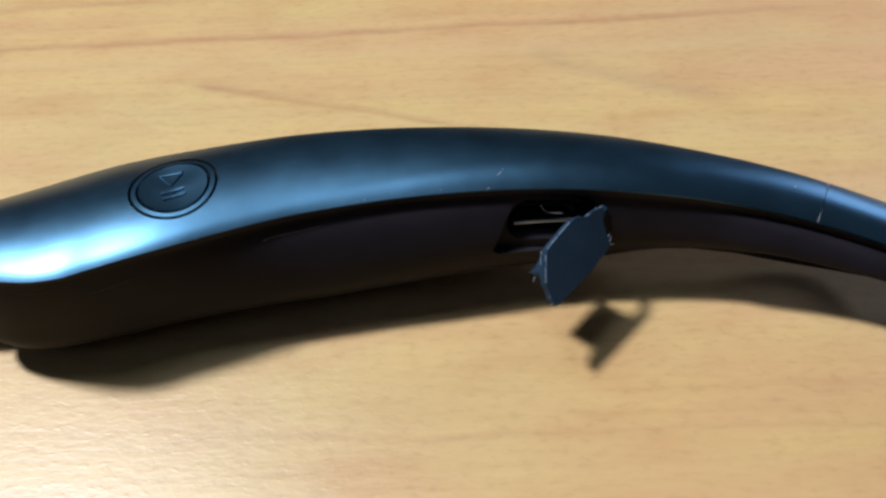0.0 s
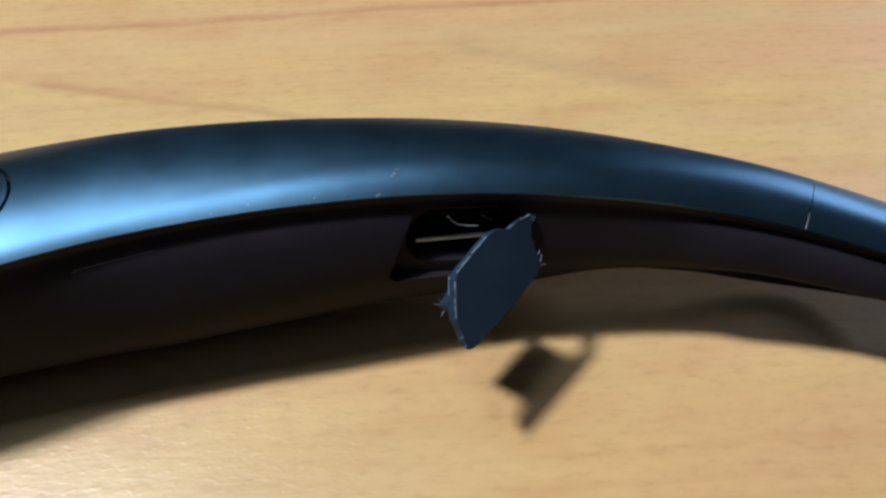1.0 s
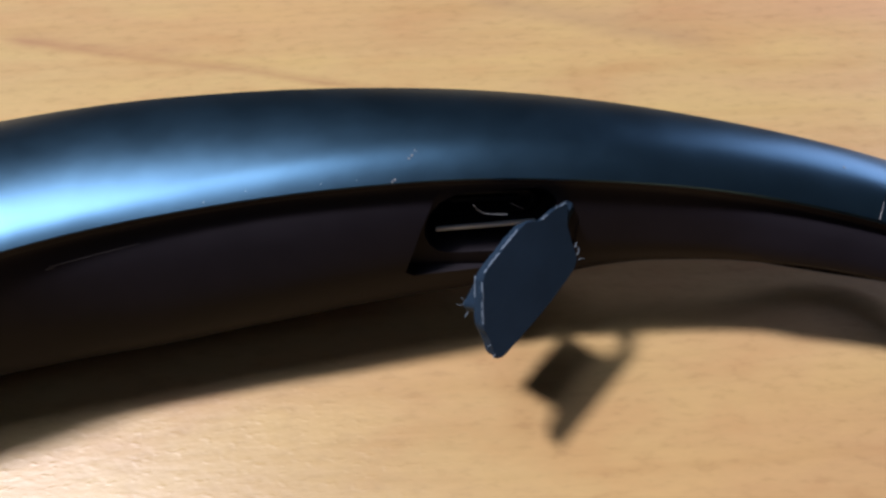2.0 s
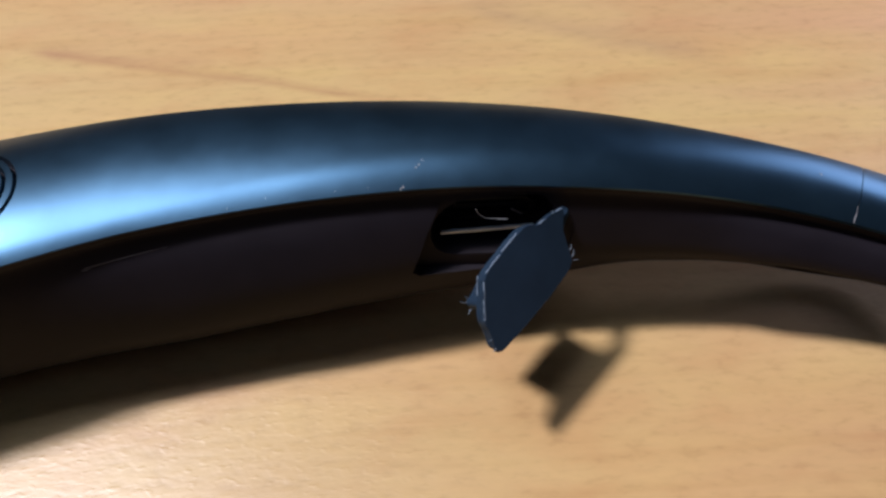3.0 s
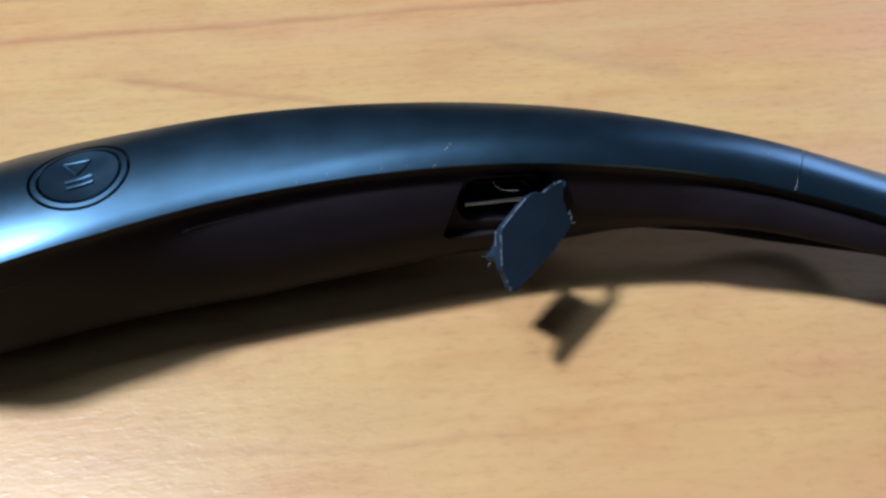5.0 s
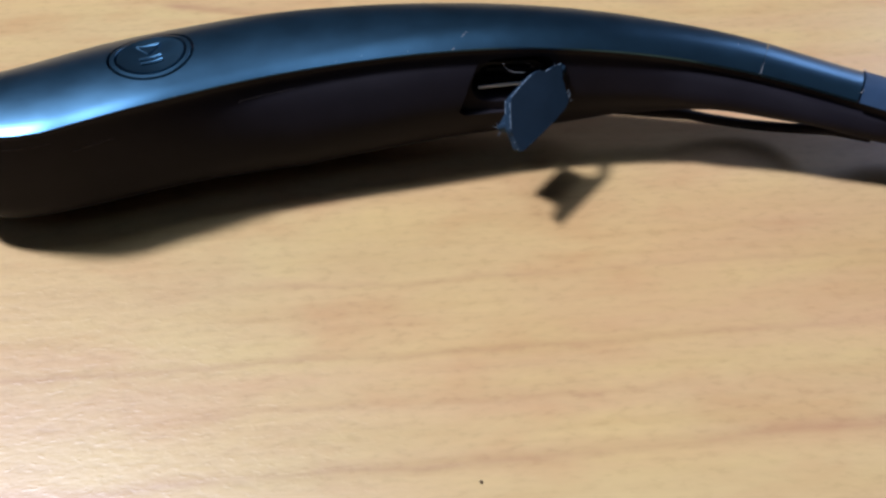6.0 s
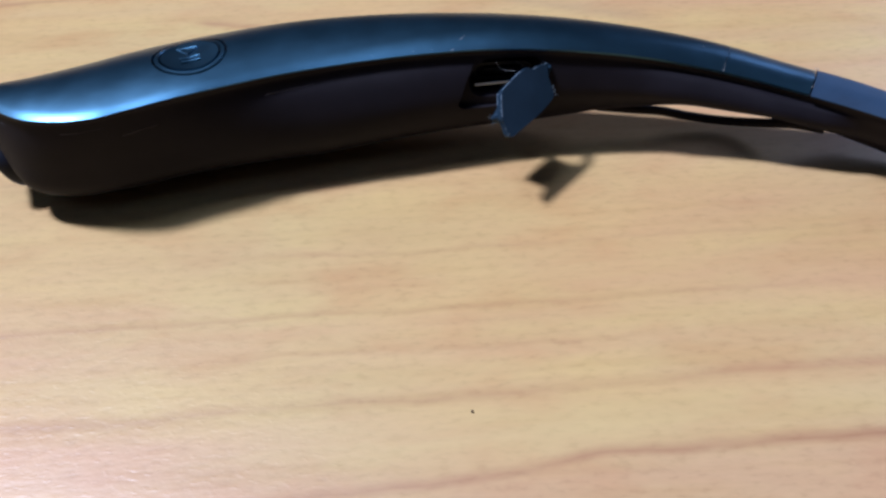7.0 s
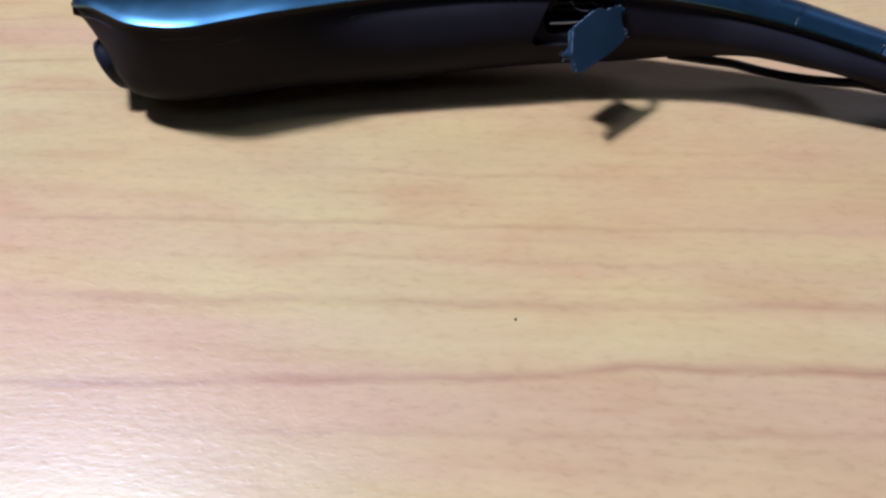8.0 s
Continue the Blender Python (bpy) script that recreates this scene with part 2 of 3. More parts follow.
def smooth_chain(points, per=4):
    """Catmull-Rom through a closed chain of 2D points."""
    out, n = [], len(points)
    pts = [np.array(p) for p in points]
    for i in range(n):
        a, b, c, d = pts[i - 1], pts[i], pts[(i + 1) % n], pts[(i + 2) % n]
        for k in range(per):
            u = k / per
            out.append(0.5 * ((2 * b) + (c - a) * u + (2 * a - 5 * b + 4 * c - d) * u * u + (3 * b - a - 3 * c + d) * u**3))
    return out


# ---- room and table ----
def slab(name, lo, hi, material, label):
    return tagged(part(name, box_bm(lo, hi), material, None, smooth=False), label, name.split("_")[0], "", "structure")


Z0, Z1 = -0.75, 1.75
slab("floor", (-1.9, -1.9, Z0 - 0.1), (1.9, 2.3, Z0), FLOOR, "plain grey floor under the table")
slab("ceiling", (-1.9, -1.9, Z1), (1.9, 2.3, Z1 + 0.1), WALL, "plain grey ceiling over the table")
slab("wall_north", (-2.0, 2.3, Z0), (2.0, 2.4, Z1), WALL, "plain grey painted wall")
slab("wall_south", (-2.0, -2.0, Z0), (2.0, -1.9, Z1), WALL, "plain grey painted wall")
slab("wall_west", (-2.0, -1.9, Z0), (-1.9, 2.3, Z1), WALL, "plain grey painted wall")
slab("wall_east", (1.9, -1.9, Z0), (2.0, 2.3, Z1), WALL, "plain grey painted wall")

table = tagged(new("table"), "table with a varnished honey-coloured wood-grain top", "table")
part("tabletop", box_bm((-0.7, -0.45, -0.03), (0.7, 0.55, 0.0), 0.003), WOOD, table, smooth=False)
for x in (-0.64, 0.64):
    for y in (-0.39, 0.49):
        part("leg", box_bm((x - 0.025, y - 0.025, Z0), (x + 0.025, y + 0.025, -0.03), 0.003), WOOD, table, smooth=False)

# ---- neckband headset ----
# x, front rim y, front rim z, back rim y, back rim z, slope of the shell behind its front rim, height of its rounded front shoulder
RIM = [
    (-0.0628, 0.0628, 0.0148, 0.0650, 0.0148, 0.030, 0.00014),
    (-0.0620, 0.0620, 0.0152, 0.0662, 0.0142, 0.075, 0.00014),
    (-0.0605, 0.0612, 0.0157, 0.0674, 0.0135, 0.095, 0.00014),
    (-0.0585, 0.0602, 0.0161, 0.0686, 0.0129, 0.095, 0.00014),
    (-0.0518, 0.0562, 0.0161, 0.0714, 0.0128, 0.195, 0.00014),
    (-0.0462, 0.0552, 0.0161, 0.0729, 0.0135, 0.205, 0.00014),
    (-0.0420, 0.0556, 0.0161, 0.0740, 0.0140, 0.215, 0.00014),
    (-0.0389, 0.0568, 0.0161, 0.0747, 0.0143, 0.215, 0.00014),
    (-0.0318, 0.0594, 0.0162, 0.0757, 0.0150, 0.235, 0.00014),
    (-0.0200, 0.0638, 0.0158, 0.0771, 0.0158, 0.255, 0.00014),
    (-0.0100, 0.0661, 0.0157, 0.0779, 0.0159, 0.240, 0.00022),
    (0.0000, 0.0673, 0.0158, 0.0782, 0.0157, 0.215, 0.00040),
    (0.0100, 0.0678, 0.0157, 0.0779, 0.0153, 0.190, 0.00060),
    (0.0200, 0.0677, 0.0150, 0.0767, 0.0148, 0.180, 0.00060),
    (0.0300, 0.0671, 0.0138, 0.0747, 0.0140, 0.180, 0.00060),
    (0.0400, 0.0654, 0.0122, 0.0723, 0.0127, 0.230, 0.00060),
    (0.0500, 0.0620, 0.0107, 0.0695, 0.0106, 0.180, 0.00060),
    (0.0600, 0.0566, 0.0098, 0.0666, 0.0082, 0.180, 0.00060),
    (0.0750, 0.0455, 0.0090, 0.0560, 0.0062, 0.167, 0.00040),
    (0.0950, 0.0280, 0.0085, 0.0385, 0.0058, 0.167, 0.00040),
]
# x, lower bulge y, lower bulge z, underside z
KEEL = [
    (-0.0628, 0.0640, 0.0142, 0.0136),
    (-0.0620, 0.0632, 0.0138, 0.0130),
    (-0.0610, 0.0622, 0.0124, 0.0116),
    (-0.0592, 0.0607, 0.0105, 0.0094),
    (-0.0575, 0.0592, 0.0080, 0.0062),
    (-0.0560, 0.0574, 0.0055, 0.0026),
    (-0.0535, 0.0556, 0.0045, 0.0008),
    (-0.0480, 0.0545, 0.0043, 0.0000),
    (-0.0400, 0.0559, 0.0044, 0.0000),
    (-0.0300, 0.0582, 0.0051, 0.0003),
    (-0.0200, 0.0606, 0.0055, 0.0007),
    (-0.0100, 0.0629, 0.0056, 0.0012),
    (0.0000, 0.0650, 0.0055, 0.0017),
    (0.0100, 0.0667, 0.0052, 0.0020),
    (0.0200, 0.0677, 0.0047, 0.0025),
    (0.0295, 0.0674, 0.0052, 0.0047),
    (0.0333, 0.0662, 0.0062, 0.0057),
    (0.0366, 0.0655, 0.0065, 0.0060),
    (0.0402, 0.0647, 0.0063, 0.0058),
    (0.0438, 0.0638, 0.0060, 0.0055),
    (0.0472, 0.0626, 0.0060, 0.0055),
    (0.0540, 0.0612, 0.0046, 0.0036),
    (0.0600, 0.0602, 0.0031, 0.0014),
    (0.0750, 0.0490, 0.0024, 0.0000),
    (0.0950, 0.0315, 0.0024, 0.0000),
]


def rim(x):
    return curve_through(RIM, x)


def shell_height(x, u):
    """Height of the blue shell at the share u of the way from front rim to back rim."""
    yf, zf, yb, zb, slope, shoulder = rim(x)
    climb = slope * (yb - yf)
    w = max(0.0, 1 - u * (yb - yf) / (0.0016 + 0.0019 * min(max((x + 0.02) / 0.025, 0), 1)))
    return zf + shoulder * (1 - w * w) + climb * u - (zf + shoulder + climb - zb) * u**2.4


def cover_arc(x, lean=0.0, n=36):
    """Section of the blue shell, from the front rim over the crown to the back rim; lean carries its back end along the arm."""
    out = []
    for u in (0.5 - 0.5 * math.cos(math.pi * i / n) for i in range(n + 1)):
        at = x + lean * u
        yf, zf, yb, zb, slope, shoulder = rim(at)
        out.append(Vector((at, yf + (yb - yf) * u, shell_height(at, u))))
    return out


def cover_point(x, y, lift=0.0):
    yf, zf, yb, zb, slope, shoulder = rim(x)
    u = min(max((y - yf) / (yb - yf), 0), 1)
    return Vector((x, y, shell_height(x, u) + lift))


def cover_normal(x, y):
    d = 0.0004
    a, b = cover_point(x + d, y) - cover_point(x - d, y), cover_point(x, y + d) - cover_point(x, y - d)
    return a.cross(b).normalized()


def cover_bm(x0, x1, steps, thick=0.0007, widen=0.0, lean0=0.0, lean1=0.0):
    """The shell from x0 to x1; its cut ends lean by lean0 and lean1, so that they stand square to the bent arm."""
    rings = []
    for k in range(steps + 1):
        x = x0 + (x1 - x0) * k / steps
        arc = cover_arc(x, lean0 + (lean1 - lean0) * (k / steps) ** 3)
        mid = sum(arc, Vector()) / len(arc)
        outer = [p + widen * (p - mid).normalized() for p in arc]
        n = len(arc) - 1
        inner = [Vector((p.x, p.y + (mid.y - p.y) * 0.02, p.z - 0.0001 - thick * min(1, 8 * i / n, 8 * (n - i) / n))) for i, p in enumerate(arc)]
        rings.append(outer + inner[::-1])
    return loft_bm(rings)


def body_ring(x):
    """Section of the black housing: a narrow band tucked under the shell, the front side, the lower bulge, the underside and the back."""
    yf, zf, yb, zb, slope, shoulder = rim(x)
    yk, zk, z0 = curve_through(KEEL, x)
    top = shell_height(x, 0.5) - 0.0009
    belly = 0.0004 + 0.0018 * min(max((x + 0.035) / 0.03, 0), 1) * min(max((0.075 - x) / 0.02, 0), 1)
    mid = min(max((x + 0.035) / 0.02, 0), 1) * min(max((0.024 - x) / 0.01, 0), 1)
    band = min(0.0013, 0.35 * (zf - zk))
    tuck = 0.0016 + 0.0030 * min(max((-0.015 - x) / 0.02, 0), 1) * min(max((x + 0.0600) / 0.004, 0), 1)
    pts = [
        (yf + 0.00022, zf - 0.00013),
        (yf + 0.00022, zf - 0.6 * band),
        (yf + 0.00012, zf - band),
        (yf * 0.68 + yk * 0.32 - 0.5 * belly, zf * 0.68 + zk * 0.32),
        (yf * 0.35 + yk * 0.65 - belly, zf * 0.35 + zk * 0.65),
        (yk - 0.6 * belly * mid, zk),
        (yk + tuck, zk * 0.35 + z0 * 0.65),
        (yk * 0.6 + yb * 0.4, z0),
        (yb - 0.0038, z0 + 0.0003),
        (yb - 0.0018, z0 + 0.0025),
        (yb - 0.0006, zb * 0.6 + z0 * 0.4),
        (yb - 0.0006, zb - 0.0005),
        (yb * 0.5 + yf * 0.5, top),
        (yf + 0.0008, zf - 0.00005),
    ]
    return [Vector((x, p[0], p[1])) for p in smooth_chain(pts, 4)]


def side_point(x, down, lift=0.0):
    """A point on the front side, the given metres below the rim."""
    ring = body_ring(x)
    z = rim(x)[1] - down
    for a, b in zip(ring, ring[1:24]):
        if a.z >= z > b.z:
            return a + (b - a) * ((a.z - z) / (a.z - b.z)) + Vector((0, -lift, 0))
    return ring[8]


def cut(ob, bm):
    """Takes the closed form bm out of ob, and leaves a plain mesh."""
    tool = new("cutter", mesh_of("cutter", bm, BLACK))
    mod = ob.modifiers.new("cut", "BOOLEAN")
    mod.operation, mod.object, mod.solver = "DIFFERENCE", tool, "EXACT"
    graph = bpy.context.evaluated_depsgraph_get()
    graph.update()
    made = bpy.data.meshes.new_from_object(ob.evaluated_get(graph))
    ob.modifiers.clear()
    made.set_sharp_from_angle(angle=radians(28))
    ob.data = made
    bpy.data.objects.remove(tool)


headset = tagged(new("neckband_headset"), "blue and black plastic neckband headset lying on the wooden table", "headset")
xs = [-0.0624 + 0.1574 * k / 130 for k in range(131)]
body = part("body", loft_bm([body_ring(x) for x in xs]), BLACK, headset, "black satin plastic lower housing")
cover = part("cover", cover_bm(-0.0628, 0.04085, 130, lean1=0.0028), BLUE, headset, "blue satin upper shell with a few pale specks")
part("cover_tail", cover_bm(0.04092, 0.0518, 14, lean0=0.0028, lean1=0.0034), BLUE, headset, "blue satin end piece of the shell")
part("neck_cover", cover_bm(0.0520, 0.0920, 30, widen=0.0003, lean0=0.0034, lean1=0.0034), NECK_BLUE, headset, "lighter blue flexible neck section")

# play and pause button, set into the shell
BX, BY, BR = -0.0318, 0.0680, 0.00510
BN = cover_normal(BX, BY)
BA = Vector((1, 0, 0)).cross(BN).cross(BN).normalized() * -1
BB = BN.cross(BA)


def disc_ring(r, lift, n=48):
    out = []
    for k in range(n):
        a = 2 * math.pi * k / n
        x, y = BX + r * math.cos(a), BY + r * math.sin(a)
        out.append(cover_point(x, y) + BN * lift)
    return out


def well(r1):
    return loft_bm([[p + BN * 0.004 for p in disc_ring(r1, 0)], [p - BN * 0.0012 for p in disc_ring(r1, 0)]])


cut(cover, well(BR))
ring_bm = bmesh.new()
rows = [[ring_bm.verts.new(p) for p in disc_ring(r, z)] for r, z in ((0.00418, -0.0010), (0.00418, -0.0001), (0.00425, 0.0), (0.00474, 0.0), (0.00481, -0.0001), (0.00481, -0.0010))]
for p, q in zip(rows, rows[1:]):
    for k in range(48):
        ring_bm.faces.new((p[k], p[(k + 1) % 48], q[(k + 1) % 48], q[k]))
button_ring = part("button_ring", ring_bm, BLUE, headset)
CAP_RIM = disc_ring(0.00390, 0.0)
CAP_MID = sum(CAP_RIM, Vector()) / 48


def dish(x, y, lift=0.0):
    """A point on the button's hollow face, x and y from its middle."""
    r = math.hypot(x, y) / 0.00390
    edge = CAP_RIM[int(round(math.atan2(y, x) / (2 * math.pi) * 48)) % 48]
    return CAP_MID + (edge - CAP_MID) * r + BN * (lift - 0.00024 * (1 - r * r))


cap = bmesh.new()
rows = [[cap.verts.new(p) for p in disc_ring(r, z)] for r, z in ((0.00396, -0.0012), (0.00396, -0.0002), (0.00390, 0.0))]
for r in (0.0035, 0.0028, 0.0020, 0.0012, 0.0003):
    rows.append([cap.verts.new(dish(r * math.cos(2 * math.pi * k / 48), r * math.sin(2 * math.pi * k / 48))) for k in range(48)])
for p, q in zip(rows, rows[1:]):
    for k in range(48):
        cap.faces.new((p[k], p[(k + 1) % 48], q[(k + 1) % 48], q[k]))
cap.faces.new(rows[-1])
button = part("play_button", cap, BLUE, headset, "round blue play and pause button")


def on_button(dx, dy, lift=0.00005):
    x, y = 0.001 * dx, 0.001 * dy
    at = lambda k: math.atan2(y, x) / (2 * math.pi) * 48 - k
    k = math.floor(at(0))
    w, r = at(k), math.hypot(x, y) / 0.00390
    edge = CAP_RIM[k % 48] * (1 - w) + CAP_RIM[(k + 1) % 48] * w
    return CAP_MID + (edge - CAP_MID) * r + BN * (lift - 0.00024 * (1 - r * r))


def raised_line(points, name, r=0.00015):
    pts = []
    for a, b in zip(points, points[1:]):
        pts += [on_button(a[0] + (b[0] - a[0]) * k / 6, a[1] + (b[1] - a[1]) * k / 6) for k in range(6)]
    pts.append(on_button(*points[-1]))
    return part(name, tube_bm(pts, r, 8), BLUE, button)


raised_line([(-2.1, 1.85), (0.55, 2.45), (-0.35, 0.25), (-2.1, 1.85)], "play_symbol", 0.00015)
for (x0, y0), (x1, y1) in (((-1.15, -1.20), (1.30, -0.15)), ((-0.75, -2.05), (1.65, -1.05))):
    raised_line([(x0, y0), (x1, y1)], "pause_bar", 0.00024)
raised_line([(0.05, -0.70), (0.40, -1.55)], "pause_link", 0.00015)

# charging port
def stadium(x0, x1, z0, z1, skew=0.0, n=8):
    r = (z1 - z0) / 2
    out = []
    for cx, start in ((x1 - r, -90), (x0 + r, 90)):
        for k in range(n + 1):
            a = radians(start + 180 * k / n)
            z = z0 + r + r * math.sin(a)
            out.append((cx + r * math.cos(a) + skew * (z - z0 - r), z))
    return out


def prism(outline, y0, y1):
    return loft_bm([[Vector((x, y, z)) for x, z in outline] for y in (y0, y1)])


SEAT = [(0.0044, 0.0090), (0.0050, 0.0085), (0.0150, 0.0082), (0.0178, 0.0100), (0.0182, 0.0128), (0.0150, 0.0146), (0.0084, 0.0147), (0.0070, 0.0142), (0.0058, 0.0122)]
cut(body, loft_bm([[Vector((x, 0.060, z)) for x, z in SEAT], [Vector((x, 0.0682 - 0.39 * (0.0157 - z), z)) for x, z in SEAT]]))
cut(body, prism(stadium(0.0061, 0.0164, 0.0094, 0.0142, 0.25), 0.060, 0.0700))
shell = bmesh.new()
outer, inner = stadium(0.0068, 0.0150, 0.0101, 0.0128), stadium(0.0071, 0.0147, 0.0104, 0.0125)
rows = [[shell.verts.new((x, y, z)) for x, z in o] for o, y in ((outer, 0.0699), (outer, 0.0690), (inner, 0.0690), (inner, 0.0699))]
for p, q in zip(rows, rows[1:]):
    for k in range(len(outer)):
        j = (k + 1) % len(outer)
        shell.faces.new((p[k], p[j], q[j], q[k]))
# shell kept black, only its lip pale: the reflections are put into colour
port = part("charging_port", shell, GLOSS, headset, "charging port in black, its steel lip's glint painted pale")
lip = box_bm((0.0069, 0.0673, 0.0101), (0.0148, 0.0676, 0.01045), 0.00008)
for v in lip.verts:
    v.co.z += 0.07 * (v.co.x - 0.0069)
part("port_lip", lip, LIP_GLINT, port, "steel lip in a pale colour that holds its glint", smooth=False)
part("port_tongue", box_bm((0.0082, 0.0692, 0.0113), (0.0136, 0.0699, 0.0118), 0.0001), GLOSS, port, smooth=False)
for hair in (((0.0098, 0.0661, 0.0147), (0.0100, 0.0662, 0.0141), (0.0106, 0.0663, 0.0134), (0.0114, 0.0665, 0.0130), (0.0124, 0.0665, 0.0129)),
             ((0.0126, 0.0662, 0.0146), (0.0131, 0.0663, 0.0141), (0.0136, 0.0664, 0.0136))):
    part("moulding_flash", tube_bm(hair, 0.00003, 6), SCUFF if hair[0][0] > 0.012 else DUST, headset)

# port flap, hanging open on its strap, with a plug on its inner face
FLAP_N = Vector((0.5604, -0.5331, 0.6338)).normalized()
FLAP_A = Vector((-0.6820, -0.7313, -0.0121)).normalized()
FLAP_B = FLAP_N.cross(FLAP_A)
if FLAP_B.z < 0:
    FLAP_B = -FLAP_B
FLAP_O = Vector((0.01741, 0.06549, 0.01251))
FLAP = [(-0.6, 1.7), (0.8, 2.15), (2.5, 2.25), (3.0, 2.8), (3.6, 3.05), (4.4, 3.05), (6.7, 2.8), (8.9, 2.45), (9.3, 2.2), (10.3, 0.9), (11.2, -0.4), (11.3, -0.8), (11.35, -1.6), (11.65, -2.7), (11.6, -3.2),
        (10.9, -3.4), (8.2, -3.3), (5.5, -3.15), (3.2, -2.8), (2.1, -2.75), (1.25, -2.3), (1.1, -2.0), (0.95, -1.1), (0.5, 0.5), (-0.2, 1.2)]
PLUG = [(3.0, 0.9), (6.4, 0.6), (8.4, -0.3), (9.2, -0.3), (9.4, -0.6), (9.3, -1.1), (8.6, -1.6), (3.0, -1.4)]


def plate_bm(outline, z0, z1, bevel=0.00012):
    rings = [[FLAP_O + 0.001 * (a * FLAP_A + b * FLAP_B) + z * FLAP_N for a, b in outline] for z in (z0, z1)]
    bm = loft_bm(rings)
    bmesh.ops.bevel(bm, geom=list(bm.edges), offset=bevel, segments=2, affect="EDGES", profile=0.5)
    return bm


rough_edge = random.Random(11)


def ragged(outline, step=0.45, size=0.055):
    """The outline with its straight runs broken up by the small nicks of torn moulding flash."""
    out = []
    for (a0, b0), (a1, b1) in zip(outline, outline[1:] + outline[:1]):
        n = max(1, round(math.hypot(a1 - a0, b1 - b0) / step))
        for k in range(n):
            wobble = rough_edge.uniform(-size, size) if k else 0.0
            run = math.hypot(a1 - a0, b1 - b0)
            out.append((a0 + (a1 - a0) * k / n - wobble * (b1 - b0) / run, b0 + (b1 - b0) * k / n + wobble * (a1 - a0) / run))
    return out


flap = part("port_flap", plate_bm(ragged(FLAP), -0.00050, 0.0, 0.00007), RUBBER, headset, "blue rubber port flap hanging open", smooth=False)
part("backing", plate_bm(ragged([(5.6 + (a - 5.6) * 0.975, -0.1 + (b + 0.1) * 0.95) for a, b in FLAP[3:20]]), -0.00115, -0.00062, 0.00007), RUBBER, flap, smooth=False)
part("inner_web", plate_bm([(5.6 + (a - 5.6) * 0.93, -0.1 + (b + 0.1) * 0.90) for a, b in FLAP[3:20]], -0.00070, -0.00045, 0.00003), RUBBER, flap, smooth=False)
part("plug", plate_bm(PLUG, -0.0046, -0.0011), RUBBER, flap, smooth=False)
part("strap", tube_bm([FLAP_O + 0.001 * (0.7 * FLAP_A + 0.5 * FLAP_B) - FLAP_N * 0.0008, Vector((0.0170, 0.0672, 0.0126)), Vector((0.0172, 0.0690, 0.0126))], 0.00065, 8), RUBBER, flap)

# lint and moulding burrs on the flap's edge: place along it, reach, depth below the face
BURRS = [(1.1, -2.0, -0.5, 0.35, 0.0), (1.15, -2.4, -0.45, -0.25, 0.0), (0.95, -1.4, -0.4, 0.2, 0.0), (11.5, -1.9, 0.3, 0.1, 0.0), (11.6, -2.7, 0.35, -0.1, 0.0), (5.6, 2.9, -0.2, 0.3, 0.0),
         (2.2, 2.2, -0.3, 0.25, 0.0), (0.7, 2.1, -0.2, 0.2, 0.0), (9.3, -0.4, 0.5, 0.5, 4.4), (9.3, -1.1, 0.5, -0.2, 4.4), (9.0, -0.3, 0.1, 0.4, 4.5)]
for a, b, da, db, deep in BURRS:
    ends = [FLAP_O + 0.001 * ((a + da * k) * FLAP_A + (b + db * k * k) * FLAP_B - deep * FLAP_N) for k in (0, 0.5, 1.0)]
    part("burr", tube_bm(ends, 0.000045, 5, 0.5), BURR_AND_GLINT, flap)
# highlights on the flap's lit edges, painted as thin pale lines
for a, b, a1, b1, deep in ((4.6, 3.03, 6.6, 2.83, 0.1), (6.9, 2.76, 8.8, 2.46, 0.1), (9.4, 2.05, 11.1, -0.3, 0.05), (9.0, 2.3, 10.9, -0.4, 1.1), (-0.4, 1.8, 2.3, 2.26, 0.1)):
    ends = [FLAP_O + 0.001 * ((a + (a1 - a) * k / 8 + rough_edge.uniform(-0.04, 0.04)) * FLAP_A + (b + (b1 - b) * k / 8 + rough_edge.uniform(-0.03, 0.05)) * FLAP_B - deep * FLAP_N) for k in range(9)]
    part("edge_highlight", tube_bm(ends, 0.00007, 5), BURR_AND_GLINT, flap)

# socket with the docked ear tip at the arm's end
def lathe_bm(profile, m, n=32):
    bm = bmesh.new()
    rows = [[bm.verts.new(m @ Vector((r * math.cos(2 * math.pi * k / n), r * math.sin(2 * math.pi * k / n), z))) for k in range(n)] for r, z in profile]
    for p, q in zip(rows, rows[1:]):
        for k in range(n):
            bm.faces.new((p[k], p[(k + 1) % n], q[(k + 1) % n], q[k]))
    bm.faces.new(rows[0])
    bm.faces.new(rows[-1])
    return bm


TIP = Matrix.Translation((-0.0589, 0.0624, 0.0051)) @ Vector((-0.85, -0.36, -0.36)).to_track_quat("Z", "Y").to_matrix().to_4x4()
TIP_PROFILE = [(0.0020, -0.0040), (0.0036, -0.0034), (0.0042, -0.0018), (0.0043, -0.0002), (0.0041, 0.0008), (0.0036, 0.0012), (0.0031, 0.0011), (0.0027, 0.0005), (0.0018, 0.0002), (0.0006, 0.0)]
part("ear_tip", lathe_bm(TIP_PROFILE, TIP), TIP_RUBBER, headset, "matte dark ear tip docked in the arm's end")

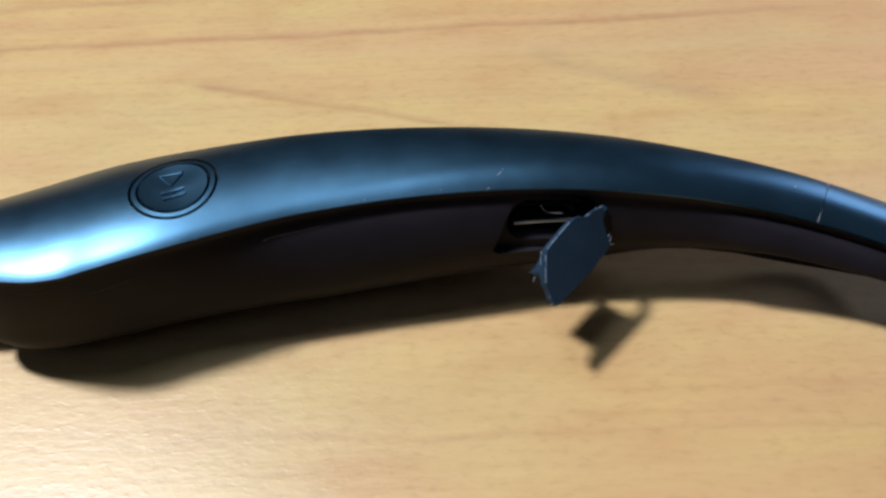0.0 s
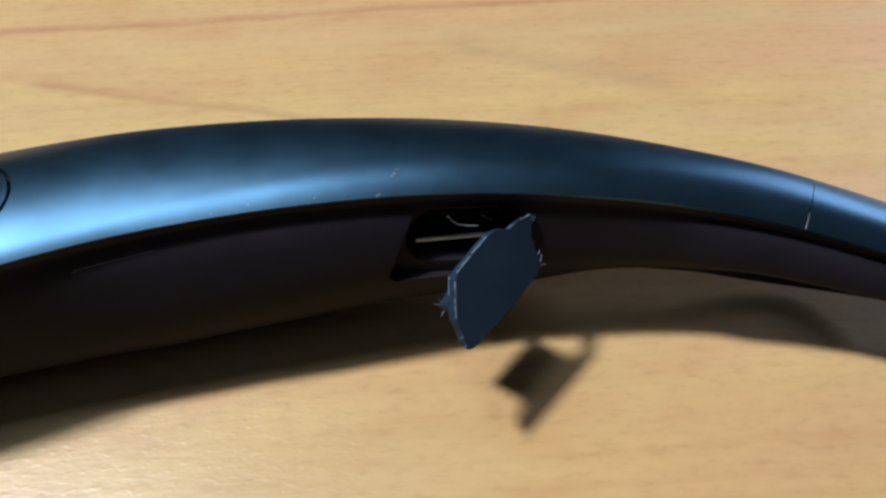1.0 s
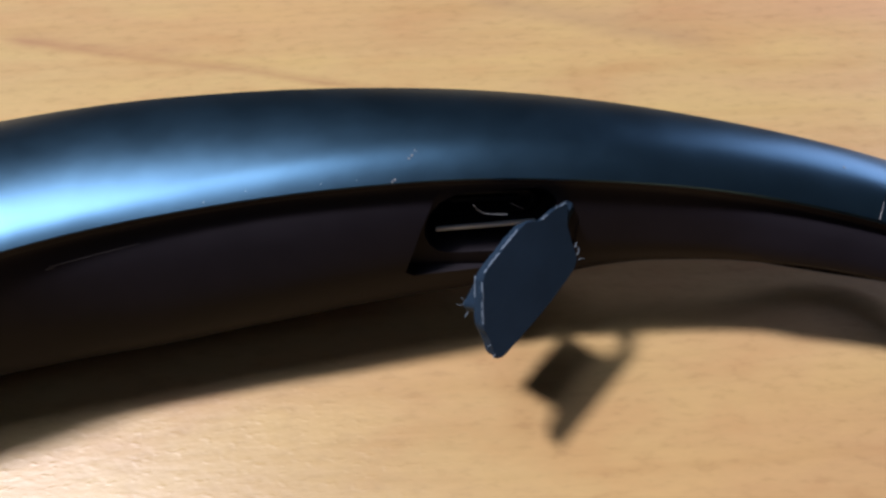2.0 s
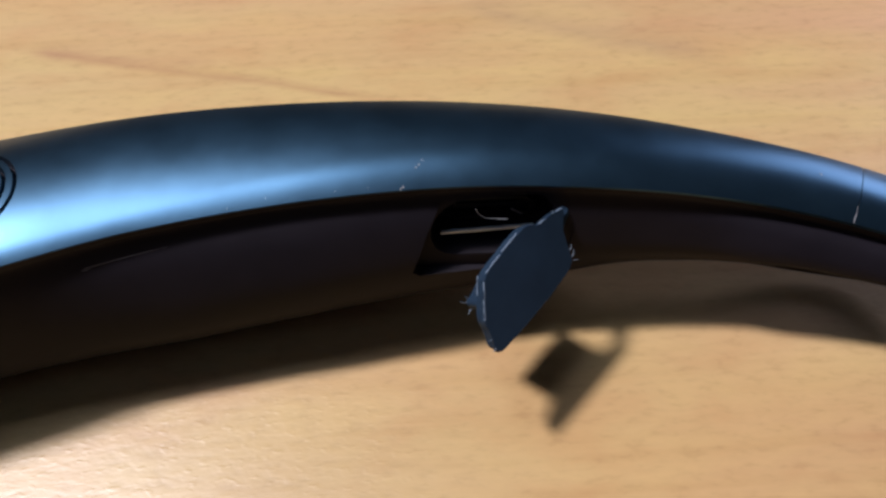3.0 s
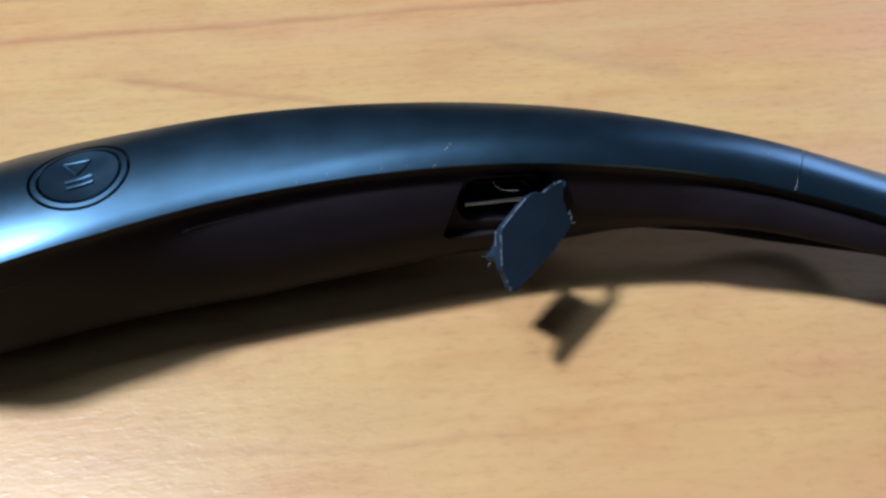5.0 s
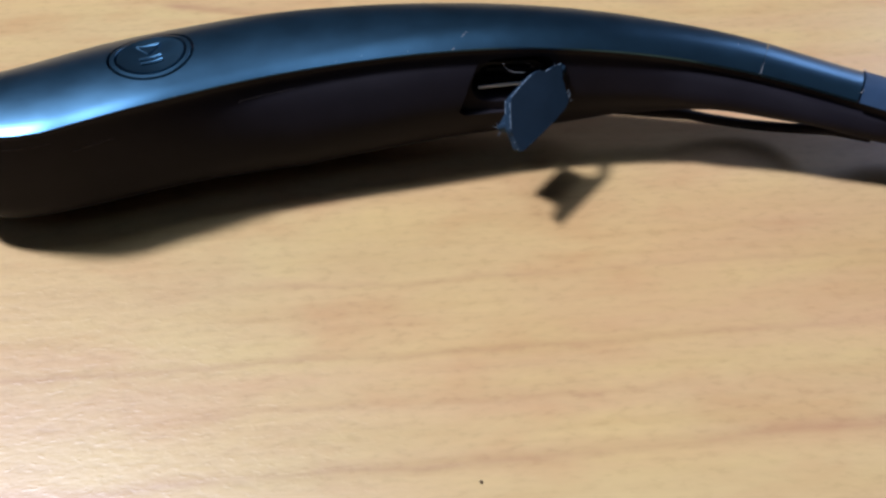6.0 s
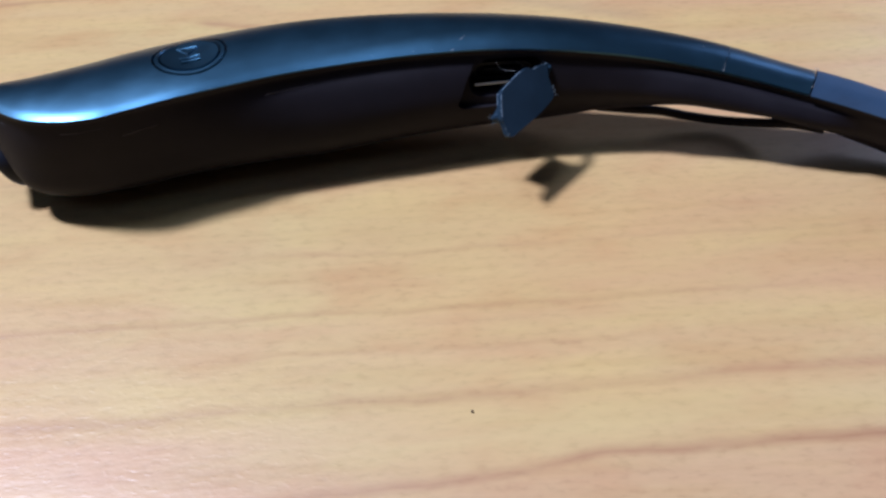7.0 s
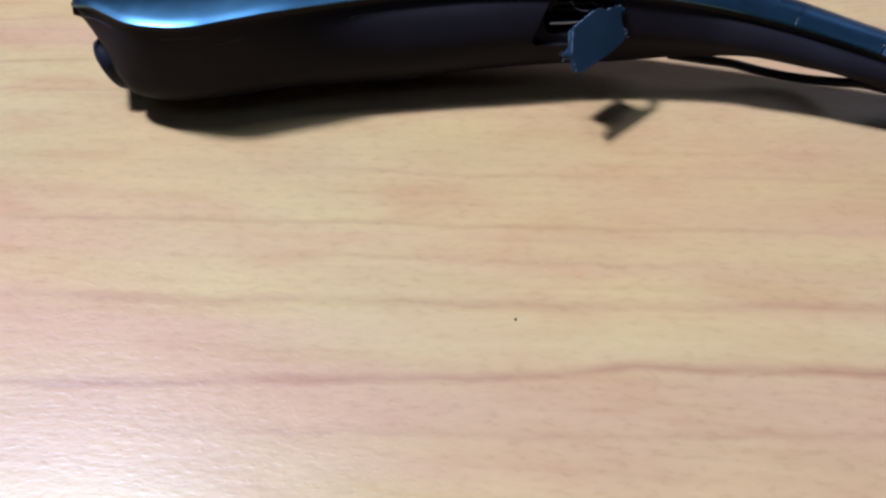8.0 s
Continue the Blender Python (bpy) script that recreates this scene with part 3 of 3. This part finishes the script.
# thin lead that leaves the underside and runs along it
LEAD = [(0.0251, 0.0700, 0.0037), (0.0310, 0.0696, 0.0031), (0.0345, 0.0692, 0.0029), (0.0382, 0.0690, 0.0020), (0.0422, 0.0684, 0.0015), (0.0459, 0.0674, 0.0016), (0.0491, 0.0658, 0.0024), (0.0520, 0.0638, 0.0036), (0.0560, 0.0622, 0.0036)]
fine = [Vector((x, *curve_through(LEAD, x))) for x in (0.0251 + 0.0309 * k / 40 for k in range(41))]
part("lead", tube_bm(fine, 0.0007, 10), BLACK, headset, "thin black lead under the arm")

# the parting ridge's glints under the rim, painted as pale lines, and a scratch
for x0, x1, down, fall in ((-0.0602, -0.0545, 0.0019, 0.0), (-0.0468, -0.0415, 0.0020, -0.0002), (-0.0213, -0.0150, 0.0022, -0.0002), (-0.0215, -0.0208, 0.0023, 0.0), (-0.0395, -0.0350, 0.0034, -0.0003)):
    line = [side_point(x0 + (x1 - x0) * k / 10, down + fall * k / 10, 0.00001) for k in range(11)]
    part("scratch_glint", tube_bm(line, 0.00004, 6, 0.3), SCRATCH_GLINT, headset)

# dust on the shell
specks = bmesh.new()
rng = random.Random(4)
for x, y, r in ((0.0052, 0.0695, 0.00016), (0.0039, 0.0677, 0.00014), (0.0390, 0.0695, 0.00009), (-0.0070, 0.0672, 0.00005), (-0.0015, 0.0676, 0.00007),
                (0.0012, 0.0678, 0.00005), (0.0056, 0.0700, 0.00010), (-0.0100, 0.0664, 0.00006), (-0.0280, 0.0608, 0.00007), (-0.0585, 0.0640, 0.00014)):
    for k in range(3):
        p = cover_point(x + rng.uniform(-1, 1) * r, y + rng.uniform(-1, 1) * r)
        bmesh.ops.create_icosphere(specks, subdivisions=1, radius=r * rng.uniform(0.4, 0.8), matrix=Matrix.Translation(p))
tagged(part("dust_specks", specks, DUST), "pale dust specks on the blue shell", "dust", kind="stuff")

# seam scratch, pale where the paint is chipped
part("chipped_edge", tube_bm([cover_arc(0.04088, 0.0028, 16)[k] for k in range(1, 6)], 0.000035, 6, 0.3), DUST, headset)
for x, y0, y1 in ((0.0521, 0.0618, 0.0622), (0.0545, 0.0670, 0.0670)):
    part("chipped_edge", tube_bm([cover_point(x + 0.0002 * k, y0 + (y1 - y0) * k / 3, 0.00032) for k in range(4)], 0.00005, 6, 0.4), DUST, headset)

crumb = bmesh.new()
bmesh.ops.create_icosphere(crumb, subdivisions=2, radius=0.00017)
for v in crumb.verts:
    v.co *= 1 + 0.35 * noise.noise(v.co * 9000)
    v.co.z *= 0.7
crumb_ob = tagged(part("crumb", crumb, CRUMB), "tiny dark crumb lying on the wooden table", "crumb")
crumb_ob.location = (0.0040, 0.0198, 0.00009)
